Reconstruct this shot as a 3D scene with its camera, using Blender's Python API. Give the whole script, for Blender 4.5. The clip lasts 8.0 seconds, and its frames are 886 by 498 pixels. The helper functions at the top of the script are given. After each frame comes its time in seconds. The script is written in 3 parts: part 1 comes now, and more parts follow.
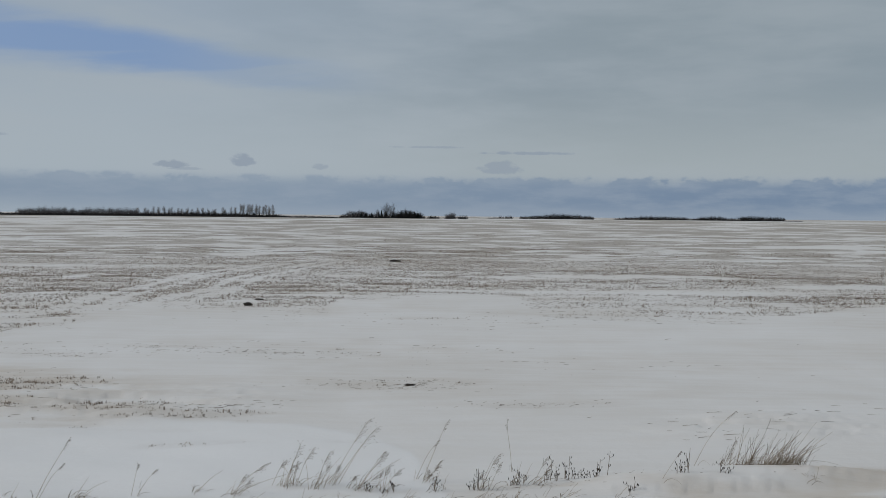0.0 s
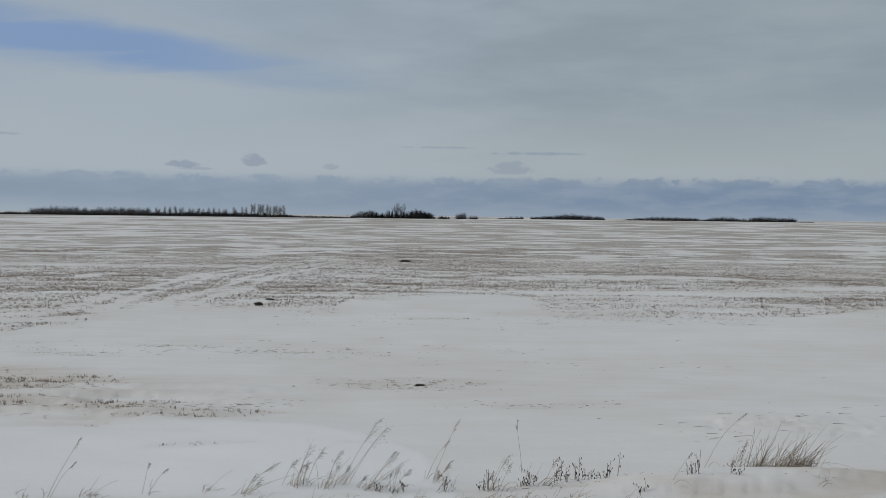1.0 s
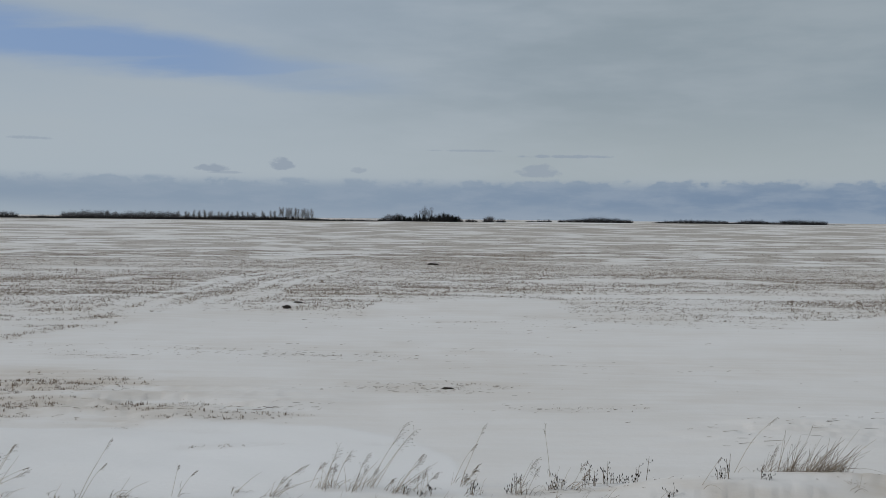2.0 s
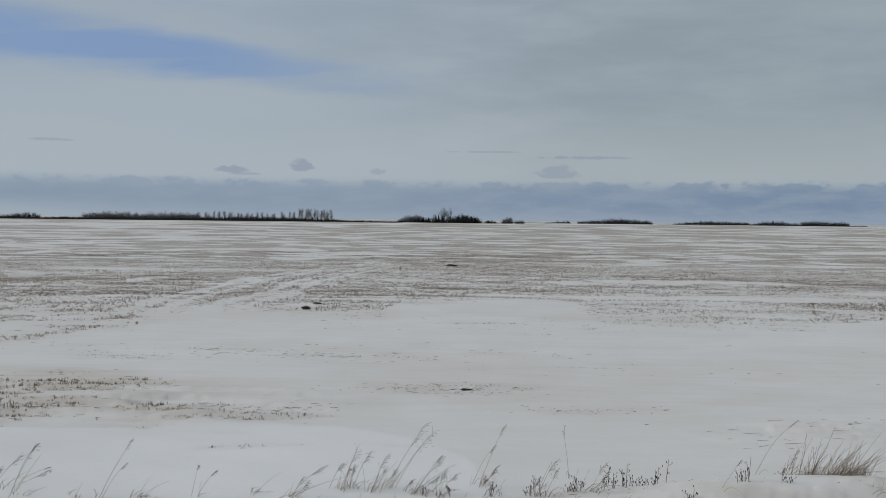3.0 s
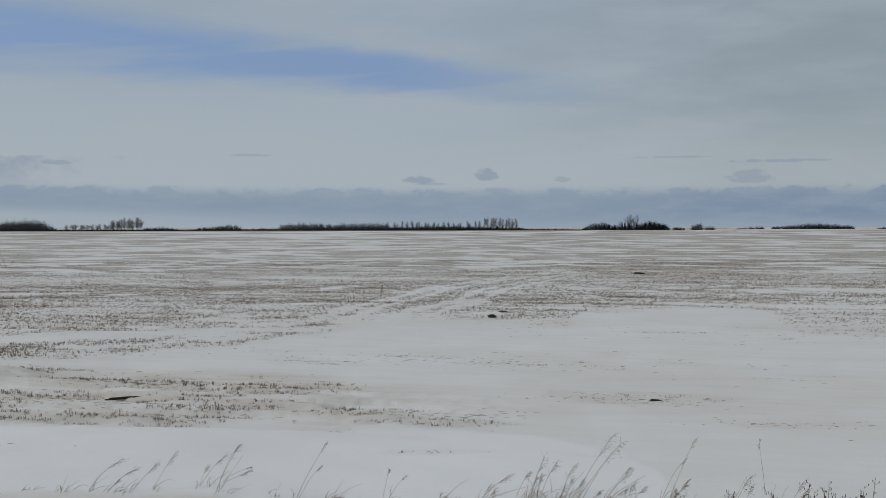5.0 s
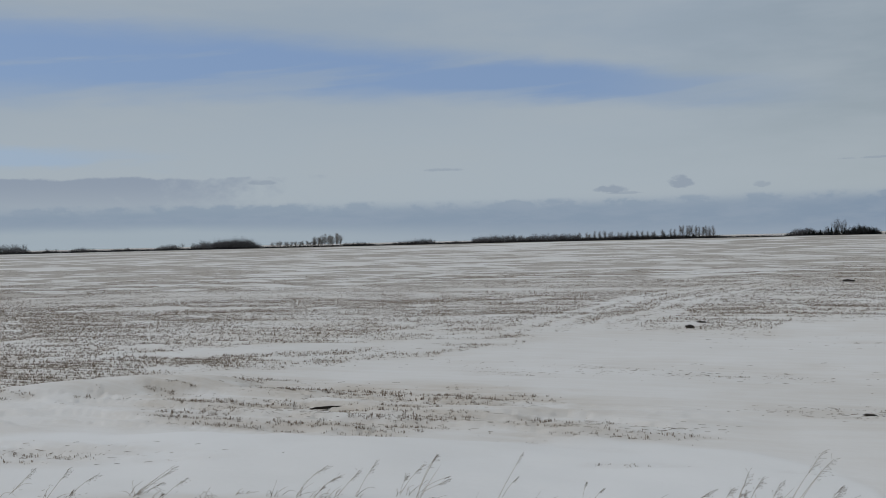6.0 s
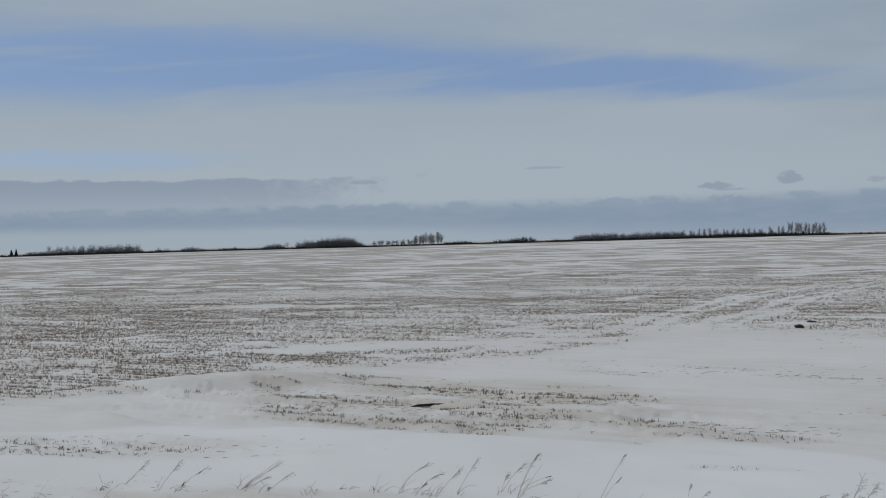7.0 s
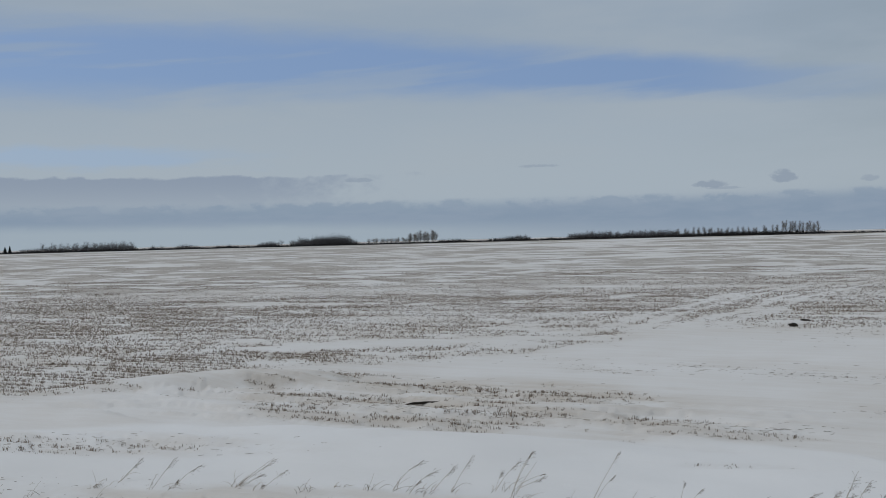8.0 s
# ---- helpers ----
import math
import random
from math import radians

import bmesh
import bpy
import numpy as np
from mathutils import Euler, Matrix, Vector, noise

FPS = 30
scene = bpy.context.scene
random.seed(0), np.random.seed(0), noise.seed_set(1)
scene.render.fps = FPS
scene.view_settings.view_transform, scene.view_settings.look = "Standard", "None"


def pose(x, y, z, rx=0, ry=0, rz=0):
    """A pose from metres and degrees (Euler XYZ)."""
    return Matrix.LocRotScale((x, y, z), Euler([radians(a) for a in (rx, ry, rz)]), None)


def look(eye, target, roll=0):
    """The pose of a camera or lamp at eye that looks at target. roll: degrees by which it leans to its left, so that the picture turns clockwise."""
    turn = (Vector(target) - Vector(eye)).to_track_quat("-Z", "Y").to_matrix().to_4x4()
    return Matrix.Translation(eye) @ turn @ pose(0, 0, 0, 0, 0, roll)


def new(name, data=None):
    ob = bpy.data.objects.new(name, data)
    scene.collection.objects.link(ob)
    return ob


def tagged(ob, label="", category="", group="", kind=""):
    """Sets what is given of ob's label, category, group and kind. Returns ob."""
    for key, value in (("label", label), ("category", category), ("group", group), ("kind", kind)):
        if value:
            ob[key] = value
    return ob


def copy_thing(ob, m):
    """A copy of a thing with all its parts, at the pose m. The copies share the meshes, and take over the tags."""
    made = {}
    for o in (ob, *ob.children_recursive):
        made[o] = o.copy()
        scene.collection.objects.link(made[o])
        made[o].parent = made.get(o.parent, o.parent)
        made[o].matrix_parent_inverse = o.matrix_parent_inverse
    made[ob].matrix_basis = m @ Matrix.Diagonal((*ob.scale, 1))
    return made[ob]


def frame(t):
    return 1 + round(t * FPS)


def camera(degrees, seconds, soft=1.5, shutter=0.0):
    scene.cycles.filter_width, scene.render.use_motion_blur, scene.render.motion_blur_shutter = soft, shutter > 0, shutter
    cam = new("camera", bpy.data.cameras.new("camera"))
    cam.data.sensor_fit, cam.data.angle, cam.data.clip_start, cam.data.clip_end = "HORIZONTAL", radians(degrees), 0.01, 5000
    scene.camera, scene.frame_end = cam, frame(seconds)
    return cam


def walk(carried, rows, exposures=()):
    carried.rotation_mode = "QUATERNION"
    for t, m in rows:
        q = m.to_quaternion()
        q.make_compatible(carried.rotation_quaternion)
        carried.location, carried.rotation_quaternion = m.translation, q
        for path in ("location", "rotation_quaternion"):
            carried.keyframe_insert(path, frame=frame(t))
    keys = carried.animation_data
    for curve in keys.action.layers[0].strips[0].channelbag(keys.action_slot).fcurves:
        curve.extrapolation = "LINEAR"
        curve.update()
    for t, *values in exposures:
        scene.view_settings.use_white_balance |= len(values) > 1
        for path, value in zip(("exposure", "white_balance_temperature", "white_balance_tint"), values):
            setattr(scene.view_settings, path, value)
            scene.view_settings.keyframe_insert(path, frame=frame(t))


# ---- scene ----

EYE = 2.5
cam = camera(47.0, 8.0, soft=0.75)

# seconds, yaw, pitch, roll
TURNS = ((0.0, -0.60, -1.88, -0.60), (0.5, -0.48, -1.90, -0.58), (1.0, -0.01, -1.87, -0.71), (1.5, 0.81, -1.76, -0.78),
         (1.7, 1.11, -1.73, -0.70), (2.8, 2.43, -1.67, -0.68), (3.0, 2.60, -1.65, -0.66), (3.5, 3.29, -1.66, -0.54),
         (4.0, 4.16, -1.70, -0.36), (4.2, 5.57, -1.69, -0.32), (5.3, 16.30, -1.05, 0.40), (5.5, 18.59, -0.98, 0.66),
         (5.8, 21.46, -0.67, 1.06), (6.0, 23.73, -0.47, 1.32), (6.5, 27.03, -0.36, 1.57), (7.0, 29.38, -0.42, 1.53),
         (7.5, 30.28, -0.31, 1.57), (8.0, 29.08, -0.54, 1.43))
walk(cam, [(t, pose(0, 0, EYE, 90 + p, r, y)) for t, y, p, r in TURNS],
     exposures=((0.0, -0.05, 6500, 10), (1.5, 0.0, 6500, 10), (4.2, 0.0, 6500, 10), (5.5, -0.05, 6500, 10), (6.2, -0.03, 6500, 10), (7.0, -0.05, 6380, 10), (8.0, -0.05, 6360, 10)))

# ---------------------------------------------------------------- light
SUN_AZ, SUN_EL = 95.0, 28.0      # degrees to the left of straight ahead, and up


def heading(az, el=0.0):
    a, e = radians(az), radians(el)
    return Vector((-math.sin(a) * math.cos(e), math.cos(a) * math.cos(e), math.sin(e)))


sun = new("sun", bpy.data.lights.new("sun", "SUN"))
sun.data.energy, sun.data.angle, sun.data.color = 1.2, radians(14), (1.0, 0.95, 0.88)
sun.matrix_world = look(heading(SUN_AZ, SUN_EL) * 50, (0, 0, 0))


class Nodes:
    """Short ways to write node trees."""

    def __init__(self, tree):
        self.tree = tree
        tree.nodes.clear()

    def add(self, kind, **values):
        n = self.tree.nodes.new(kind)
        for key, value in values.items():
            if key == "op":
                n.operation = value
            elif key == "dims":
                n.noise_dimensions = value
        return n

    def put(self, socket, value):
        if isinstance(value, bpy.types.NodeSocket):
            self.tree.links.new(value, socket)
        elif value is not None:
            socket.default_value = value

    def math(self, op, a, b=None, c=None, clamp=False):
        n = self.add("ShaderNodeMath", op=op)
        n.use_clamp = clamp
        for s, v in zip(n.inputs, (a, b, c)):
            self.put(s, v)
        return n.outputs[0]

    def step(self, x, lo, hi, to_lo=0.0, to_hi=1.0):
        n = self.add("ShaderNodeMapRange")
        n.interpolation_type = "SMOOTHSTEP"
        for s, v in zip(n.inputs, (x, lo, hi, to_lo, to_hi)):
            self.put(s, v)
        return n.outputs[0]

    def noise(self, vector, scale, detail=4.0, rough=0.55):
        n = self.add("ShaderNodeTexNoise")
        self.put(n.inputs["Vector"], vector)
        for key, v in (("Scale", scale), ("Detail", detail), ("Roughness", rough)):
            n.inputs[key].default_value = v
        return n.outputs["Fac"]

    def mix(self, fac, a, b):
        n = self.add("ShaderNodeMix")
        n.data_type = "RGBA"
        self.put(n.inputs[0], fac)
        for s, v in ((n.inputs[6], a), (n.inputs[7], b)):
            self.put(s, (*v, 1) if isinstance(v, tuple) else v)
        return n.outputs[2]

    def vec(self, x=0.0, y=0.0, z=0.0):
        n = self.add("ShaderNodeCombineXYZ")
        for s, v in zip(n.inputs, (x, y, z)):
            self.put(s, v)
        return n.outputs[0]

    def bump(self, height, strength, distance):
        n = self.add("ShaderNodeBump")
        n.inputs["Strength"].default_value, n.inputs["Distance"].default_value = strength, distance
        self.put(n.inputs["Height"], height)
        return n.outputs[0]

    def surface(self, colour, rough=0.8, normal=None, spec=0.3):
        n = self.add("ShaderNodeBsdfPrincipled")
        self.put(n.inputs["Base Color"], (*colour, 1) if isinstance(colour, tuple) else colour)
        self.put(n.inputs["Roughness"], rough)
        n.inputs["Specular IOR Level"].default_value = spec
        if normal is not None:
            self.put(n.inputs["Normal"], normal)
        out = self.add("ShaderNodeOutputMaterial")
        self.tree.links.new(n.outputs[0], out.inputs["Surface"])
        return n


def sky():
    world = bpy.data.worlds.new("winter_sky")
    scene.world = world
    world.use_nodes = True
    n = Nodes(world.node_tree)
    coord = n.add("ShaderNodeTexCoord").outputs["Generated"]
    split = n.add("ShaderNodeSeparateXYZ")
    n.put(split.inputs[0], coord)
    x, y, z = split.outputs
    az = n.math("MULTIPLY", n.math("ARCTAN2", n.math("MULTIPLY", x, -1.0), y), 57.2958)
    el = n.math("MULTIPLY", n.math("ARCSINE", z), 57.2958)
    flat = n.vec(n.math("MULTIPLY", az, 0.1), n.math("MULTIPLY", el, 0.42), 0.0)
    billow = n.vec(n.math("MULTIPLY", az, 0.55), n.math("MULTIPLY", el, 0.9), 3.0)
    wide = n.noise(flat, 0.8, 5)
    fine = n.noise(flat, 3.0, 7, 0.6)
    puff = n.noise(billow, 1.0, 6, 0.6)
    wob = n.math("SUBTRACT", fine, 0.5)
    wobw = n.math("SUBTRACT", wide, 0.5)
    pw = n.math("SUBTRACT", puff, 0.5)

    # clear air behind the cloud
    clear = n.add("ShaderNodeTexSky")
    clear.sky_type, clear.sun_disc = "NISHITA", False
    clear.sun_elevation, clear.sun_rotation = radians(SUN_EL), radians(-SUN_AZ)
    clear.air_density, clear.dust_density, clear.ozone_density = 1.0, 0.3, 3.0
    gain = n.add("ShaderNodeVectorMath", op="SCALE")
    n.put(gain.inputs[0], clear.outputs[0])
    gain.inputs["Scale"].default_value = 0.085
    blue = n.mix(0.8, gain.outputs[0], (0.215, 0.310, 0.505))

    # high sheet of cloud: pale low down, greyer higher up
    sheet = n.mix(n.step(el, 3.0, 12.0), (0.378, 0.438, 0.488), (0.310, 0.378, 0.455))
    sheet = n.mix(n.step(n.math("MULTIPLY_ADD", wobw, 26.0, az), 16.0, -14.0), sheet, n.mix(n.step(el, 2.5, 8.0), (0.350, 0.402, 0.430), (0.262, 0.319, 0.364)))
    sheet = n.mix(n.step(wide, 0.38, 0.7, 0.0, 0.4), sheet, (0.385, 0.435, 0.475))
    sheet = n.mix(n.step(el, 14.0, 60.0), sheet, (0.42, 0.44, 0.46))

    # the streak of clear sky
    mid = n.math("MULTIPLY_ADD", n.math("MINIMUM", az, 32.0), 0.090, 7.05)
    mid = n.math("MULTIPLY_ADD", wobw, 1.2, mid)
    half = n.math("MULTIPLY_ADD", az, 0.034, 0.52)
    half = n.math("MINIMUM", n.math("MAXIMUM", half, 0.05), 1.95)
    off = n.math("ABSOLUTE", n.math("SUBTRACT", el, mid))
    off = n.math("DIVIDE", n.math("MULTIPLY_ADD", wob, 0.8, off), half)
    gap = n.math("MULTIPLY", n.step(off, 1.5, 0.4), n.step(az, 1.0, 17.0))
    streaks = n.noise(n.vec(n.math("MULTIPLY_ADD", el, 0.05, n.math("MULTIPLY", az, 0.06)), n.math("MULTIPLY_ADD", az, 0.05, n.math("MULTIPLY", el, 0.6)), 9.0), 1.4, 5, 0.5)
    wisp = n.step(streaks, 0.48, 0.64, 1.0, 0.55)
    colour = n.mix(n.math("MULTIPLY", gap, wisp), sheet, blue)
    low = n.math("ABSOLUTE", n.math("SUBTRACT", n.math("MULTIPLY_ADD", wob, 1.4, el), 4.75))
    lowgap = n.math("MULTIPLY", n.step(low, 0.8, 0.1, 0.0, 0.8), n.step(n.math("MULTIPLY_ADD", wob, 10.0, az), 37.0, 46.0))
    colour = n.mix(lowgap, colour, n.mix(0.5, blue, (0.40, 0.50, 0.60)))

    # second low bank further round to the left
    top2 = n.math("MULTIPLY_ADD", pw, 0.8, 3.8)
    bank2 = n.math("MULTIPLY", n.step(el, top2, n.math("SUBTRACT", top2, 0.16)), n.step(el, 1.8, 3.7, 0.45, 1.0))
    bank2 = n.math("MULTIPLY", bank2, n.step(n.math("MULTIPLY_ADD", pw, 18.0, az), 31.0, 40.0, 0.0, 0.9))
    colour = n.mix(bank2, colour, (0.262, 0.315, 0.395))

    # long slate bank on the skyline, deeper blue to the right
    top = n.math("MULTIPLY_ADD", n.math("MULTIPLY", pw, n.step(az, 6.0, -14.0, 0.14, 0.7)), 1.0, n.step(az, 10.0, 34.0, 2.28, 2.35))
    body = n.step(el, top, n.math("SUBTRACT", top, n.step(puff, 0.4, 0.6, 0.7, 0.22)))
    under = n.step(n.math("MULTIPLY_ADD", wob, 0.5, el), n.step(az, 8.0, 42.0, -0.6, 0.7), n.step(az, 8.0, 42.0, 0.9, 1.45))
    slate = n.mix(n.step(n.math("MULTIPLY_ADD", wobw, 16.0, az), 10.0, -16.0), (0.242, 0.310, 0.396), (0.180, 0.250, 0.352))
    slate = n.mix(n.step(fine, 0.38, 0.66, 0.0, 0.55), slate, (0.285, 0.345, 0.425))
    fade = n.step(el, 1.2, 2.3, 1.0, 0.72)
    pale = n.mix(n.step(el, 2.6, 1.0), colour, n.mix(n.step(az, 5.0, 40.0), (0.305, 0.365, 0.440), (0.345, 0.41, 0.465)))
    colour = n.mix(n.math("MULTIPLY", n.math("MULTIPLY", body, under), fade), pale, slate)

    # small loose cumulus with flat feet: azimuth, elevation, half width, half height
    lump = n.math("SUBTRACT", n.noise(n.vec(az, n.math("MULTIPLY", el, 1.7), 7.0), 1.5, 5, 0.6), 0.5)
    for a, e, w, h, dark in ((14.3, 2.62, 0.95, 0.3, 0.75), (13.6, 2.40, 1.0, 0.10, 0.5), (10.58, 2.85, 0.72, 0.45, 0.75), (6.3, 2.6, 0.5, 0.24, 0.5), (-3.8, 2.6, 1.3, 0.5, 0.62),
                             (-5.2, 3.5, 2.4, 0.14, 0.7), (0.2, 3.8, 2.4, 0.09, 0.5), (23.7, 3.95, 1.1, 0.13, 0.5), (33.8, 3.4, 0.9, 0.2, 0.6)):
        dx = n.math("DIVIDE", n.math("SUBTRACT", az, a), w)
        dy = n.math("DIVIDE", n.math("SUBTRACT", el, e), h)
        foot = n.math("MULTIPLY", n.math("LESS_THAN", dy, 0.0), 2.2)
        d = n.math("ADD", n.math("MULTIPLY", dx, dx), n.math("MULTIPLY", n.math("MULTIPLY", dy, dy), n.math("ADD", foot, 1.0)))
        d = n.math("MULTIPLY_ADD", lump, 3.0, d)
        colour = n.mix(n.step(d, 1.15, 0.35, 0.0, dark), colour, (0.262, 0.315, 0.388))
    back = n.add("ShaderNodeBackground")
    n.put(back.inputs["Color"], colour)
    back.inputs["Strength"].default_value = 1.0
    out = n.add("ShaderNodeOutputWorld")
    n.tree.links.new(back.outputs[0], out.inputs["Surface"])


sky()


# ---------------------------------------------------------------- noise on the plan
def lattice(ix, iy, seed):
    k = (ix.astype(np.int64) * 374761393 + iy.astype(np.int64) * 668265263 + seed * 974634777) & 0xFFFFFFFF
    k = ((k ^ (k >> 13)) * 1274126177) & 0xFFFFFFFF
    return ((k ^ (k >> 16)) & 0xFFFF) / 65535.0


def grain(x, y, seed=0):
    """Smooth value noise, 0 to 1, with cells one unit wide."""
    ix, iy = np.floor(x), np.floor(y)
    fx, fy = x - ix, y - iy
    fx, fy = fx * fx * (3 - 2 * fx), fy * fy * (3 - 2 * fy)
    a, b = lattice(ix, iy, seed), lattice(ix + 1, iy, seed)
    c, d = lattice(ix, iy + 1, seed), lattice(ix + 1, iy + 1, seed)
    return (a + (b - a) * fx) * (1 - fy) + (c + (d - c) * fx) * fy


def fbm(x, y, seed=0, octaves=4):
    total, size, amp, norm = 0.0, 1.0, 1.0, 0.0
    for i in range(octaves):
        total = total + amp * grain(x * size + 17.3 * i, y * size - 9.1 * i, seed + i)
        norm += amp
        size, amp = size * 2.03, amp * 0.52
    return total / norm


def smooth(x, lo, hi):
    k = np.clip((x - lo) / (hi - lo), 0, 1)
    return k * k * (3 - 2 * k)


def blob(x, y, cx, cy, rx, ry, turn=0.0):
    c, s = math.cos(radians(turn)), math.sin(radians(turn))
    u, v = (x - cx) * c + (y - cy) * s, -(x - cx) * s + (y - cy) * c
    return np.hypot(u / rx, v / ry)


# ---------------------------------------------------------------- the field
# azimuth (left of ahead) and range at which the bare drift gives way to stubble
EDGE_AZ = (-60, -24, -20.1, -16.5, -9.8, -6.1, -4.2, -3.2, 2.7, 5, 5.9, 11, 15.3, 17.4, 18.3, 19.6, 22.7, 28.1, 32.2, 36.6, 40.1, 45.2, 46.1, 53, 70)
EDGE_R = (34, 33, 28.5, 25.2, 24.8, 27.1, 31.5, 32.6, 30.8, 30.1, 26.8, 27.4, 28.3, 27.2, 25.6, 24.2, 23.6, 22.4, 21.9, 22, 20.2, 20.7, 18.7, 18.7, 18.5)
TRACK_A = ((-8.9, 25), (-9.2, 28), (-9.5, 34), (-9.44, 39.6), (-8.7, 45.6), (-7.75, 51.6), (-5.5, 60))
TRACK_B = ((-7.2, 26), (-7.03, 33.2), (-7.2, 39.2), (-6.5, 45.7), (-5.5, 54), (-3.5, 62))


def shoulder(x, y):
    """Metres on the road's side of the foot of its bank."""
    return (9.1 + 0.2 * x - y) / 1.02


def from_track(x, y, track):
    return np.where((y > track[0][1]) & (y < track[-1][1]), np.abs(x - np.interp(y, [p[1] for p in track], [p[0] for p in track])), 99)


def blown(x, y):
    """Lie of straw and blown snow on the open field, 0 to 1: patches that grow with the range."""
    r = np.hypot(x, y)
    total, norm = 0.0, 0.0
    for k in range(9):
        size = 46.0 * 1.5 ** k
        w = np.exp(-(np.log(np.maximum(r, 1.0) / size) / 0.30) ** 2)
        across, along = size * 0.034, size * size * 0.00024
        n = 0.82 * fbm(x / across, y / along, 191 + 7 * k, 3) + 0.18 * fbm(x / (across * 4), y / (along * 3), 291 + 7 * k, 2)
        total, norm = total + w * n, norm + w
    return total / np.maximum(norm, 1e-6)


def warm_straw(x, y):
    """Where the straw is browner and lies thicker."""
    n = fbm(x / 5, y / 3, 171) - 0.5
    return np.maximum(smooth(blob(x, y, -24, 30, 13, 8, 30) + n, 1.1, 0.4), 0.8 * smooth(blob(x, y, 24, 52, 26, 7, -4) + n, 1.1, 0.4))


def stubble(x, y):
    """How thick the stubble stands out of the snow, 0 to 1."""
    r, az = np.hypot(x, y), np.degrees(np.arctan2(-x, y))
    n1, n2, n3 = fbm(x / 6, y / 6, 3), fbm(x / 1.7, y / 1.2, 11), fbm(x / 22, y / 14, 23)
    edge = np.interp(az, EDGE_AZ, EDGE_R)
    main = smooth(r - edge + (n1 - 0.5) * 3.5 + (n2 - 0.5) * 4.0, -1.5, 0.9)
    body = 0.46 + 0.6 * smooth(n1 * 0.5 + n3 * 0.5, 0.34, 0.66)
    body = body * (1 - 0.85 * smooth(n2 * 0.6 + n1 * 0.4, 0.54, 0.68) * smooth(r, 120, 25))
    body = body * np.interp(az, (-20, -5, 8, 28, 42), (1.0, 0.92, 0.95, 0.78, 1.0))
    d = main * body * (1 - 0.25 * smooth(az, -4, -7) * smooth(r, 36, 32))
    d = d * (0.62 + 0.58 * smooth(fbm(x / 2.4, y / 0.45, 53, 3), 0.40, 0.60))
    d = d * (1 - smooth(r, 52, 66) * (1 - 0.8 * smooth(blown(x, y), 0.455, 0.515)))
    for cx, cy, rx, ry, turn in ((-18.3, 48.3, 3.0, 1.6, 5), (7.7, 42.6, 4.2, 1.4, -5), (6.8, 33.9, 7.5, 0.9, -2), (17, 37.5, 6, 1.2, 10), (-14.4, 19.9, 4.2, 0.75, 34), (-11.2, 22.4, 4.5, 0.6, 27), (-27, 33, 4, 1.3, 10)):
        d = d * (0.16 + 0.84 * smooth(blob(x, y, cx, cy, rx, ry, turn) + (n2 - 0.5) * 2.2, 0.6, 1.3))
    for track in (TRACK_A, TRACK_B):
        for rut in (-0.42, 0.42):
            d = d * (0.34 + 0.66 * smooth(from_track(x + rut, y, track) + (n2 - 0.5) * 0.9, 0.08, 0.36))
    # near patch, its tail along the drift, and thin scatter
    patch = smooth(blob(x, y, -7.9, 13.9, 4.8, 2.5, -6) + (n2 - 0.5) * 1.1 + (n1 - 0.5) * 0.6, 1.1, 0.55) * (0.12 + 0.75 * smooth(fbm(x / 1.6, y / 0.5, 13), 0.42, 0.62))
    tail = smooth(blob(x, y, -2.9, 12.62, 1.55, 0.3, 13) + (n2 - 0.5) * 1.5, 1.0, 0.4) * 0.55
    tail2 = smooth(blob(x, y, 1.2, 13.2, 1.4, 0.25, 6) + (n2 - 0.5) * 1.8, 0.9, 0.4) * 0.28
    thin = smooth(blob(x, y, -0.6, 14.9, 1.9, 0.7) + (n2 - 0.5) * 1.6, 1.0, 0.4) * 0.3
    strip = smooth(blob(x, y, -9.9, 9.05, 2.7, 0.55, 12) + (n2 - 0.5) * 1.4, 1.0, 0.4) * 0.5
    strip2 = smooth(np.minimum(blob(x, y, -2.55, 10.8, 0.6, 0.13, 20), blob(x, y, -0.8, 11.05, 0.3, 0.10, 0)) + (n2 - 0.5) * 1.2, 1.1, 0.4) * 0.34
    rows = smooth(blob(x, y, -4.0, 19.0, 5.0, 1.9, 4) + (n2 - 0.5) * 1.4, 1.1, 0.4) * smooth(fbm(x / 1.6, y / 0.5, 41), 0.52, 0.66) * 0.30
    far_scatter = smooth(blob(x, y, 2.5, 24.5, 9, 2.4, 0) + (n2 - 0.5) * 0.8, 1.1, 0.5) * smooth(fbm(x / 1.8, y / 0.8, 47), 0.54, 0.68) * 0.32
    dust = 0.012 * smooth(n2, 0.5, 0.65) * smooth(shoulder(x, y), 0.5, -3)
    return np.clip(np.maximum.reduce([d, patch, tail, tail2, thin, strip, strip2, rows, far_scatter, dust]), 0, 1)


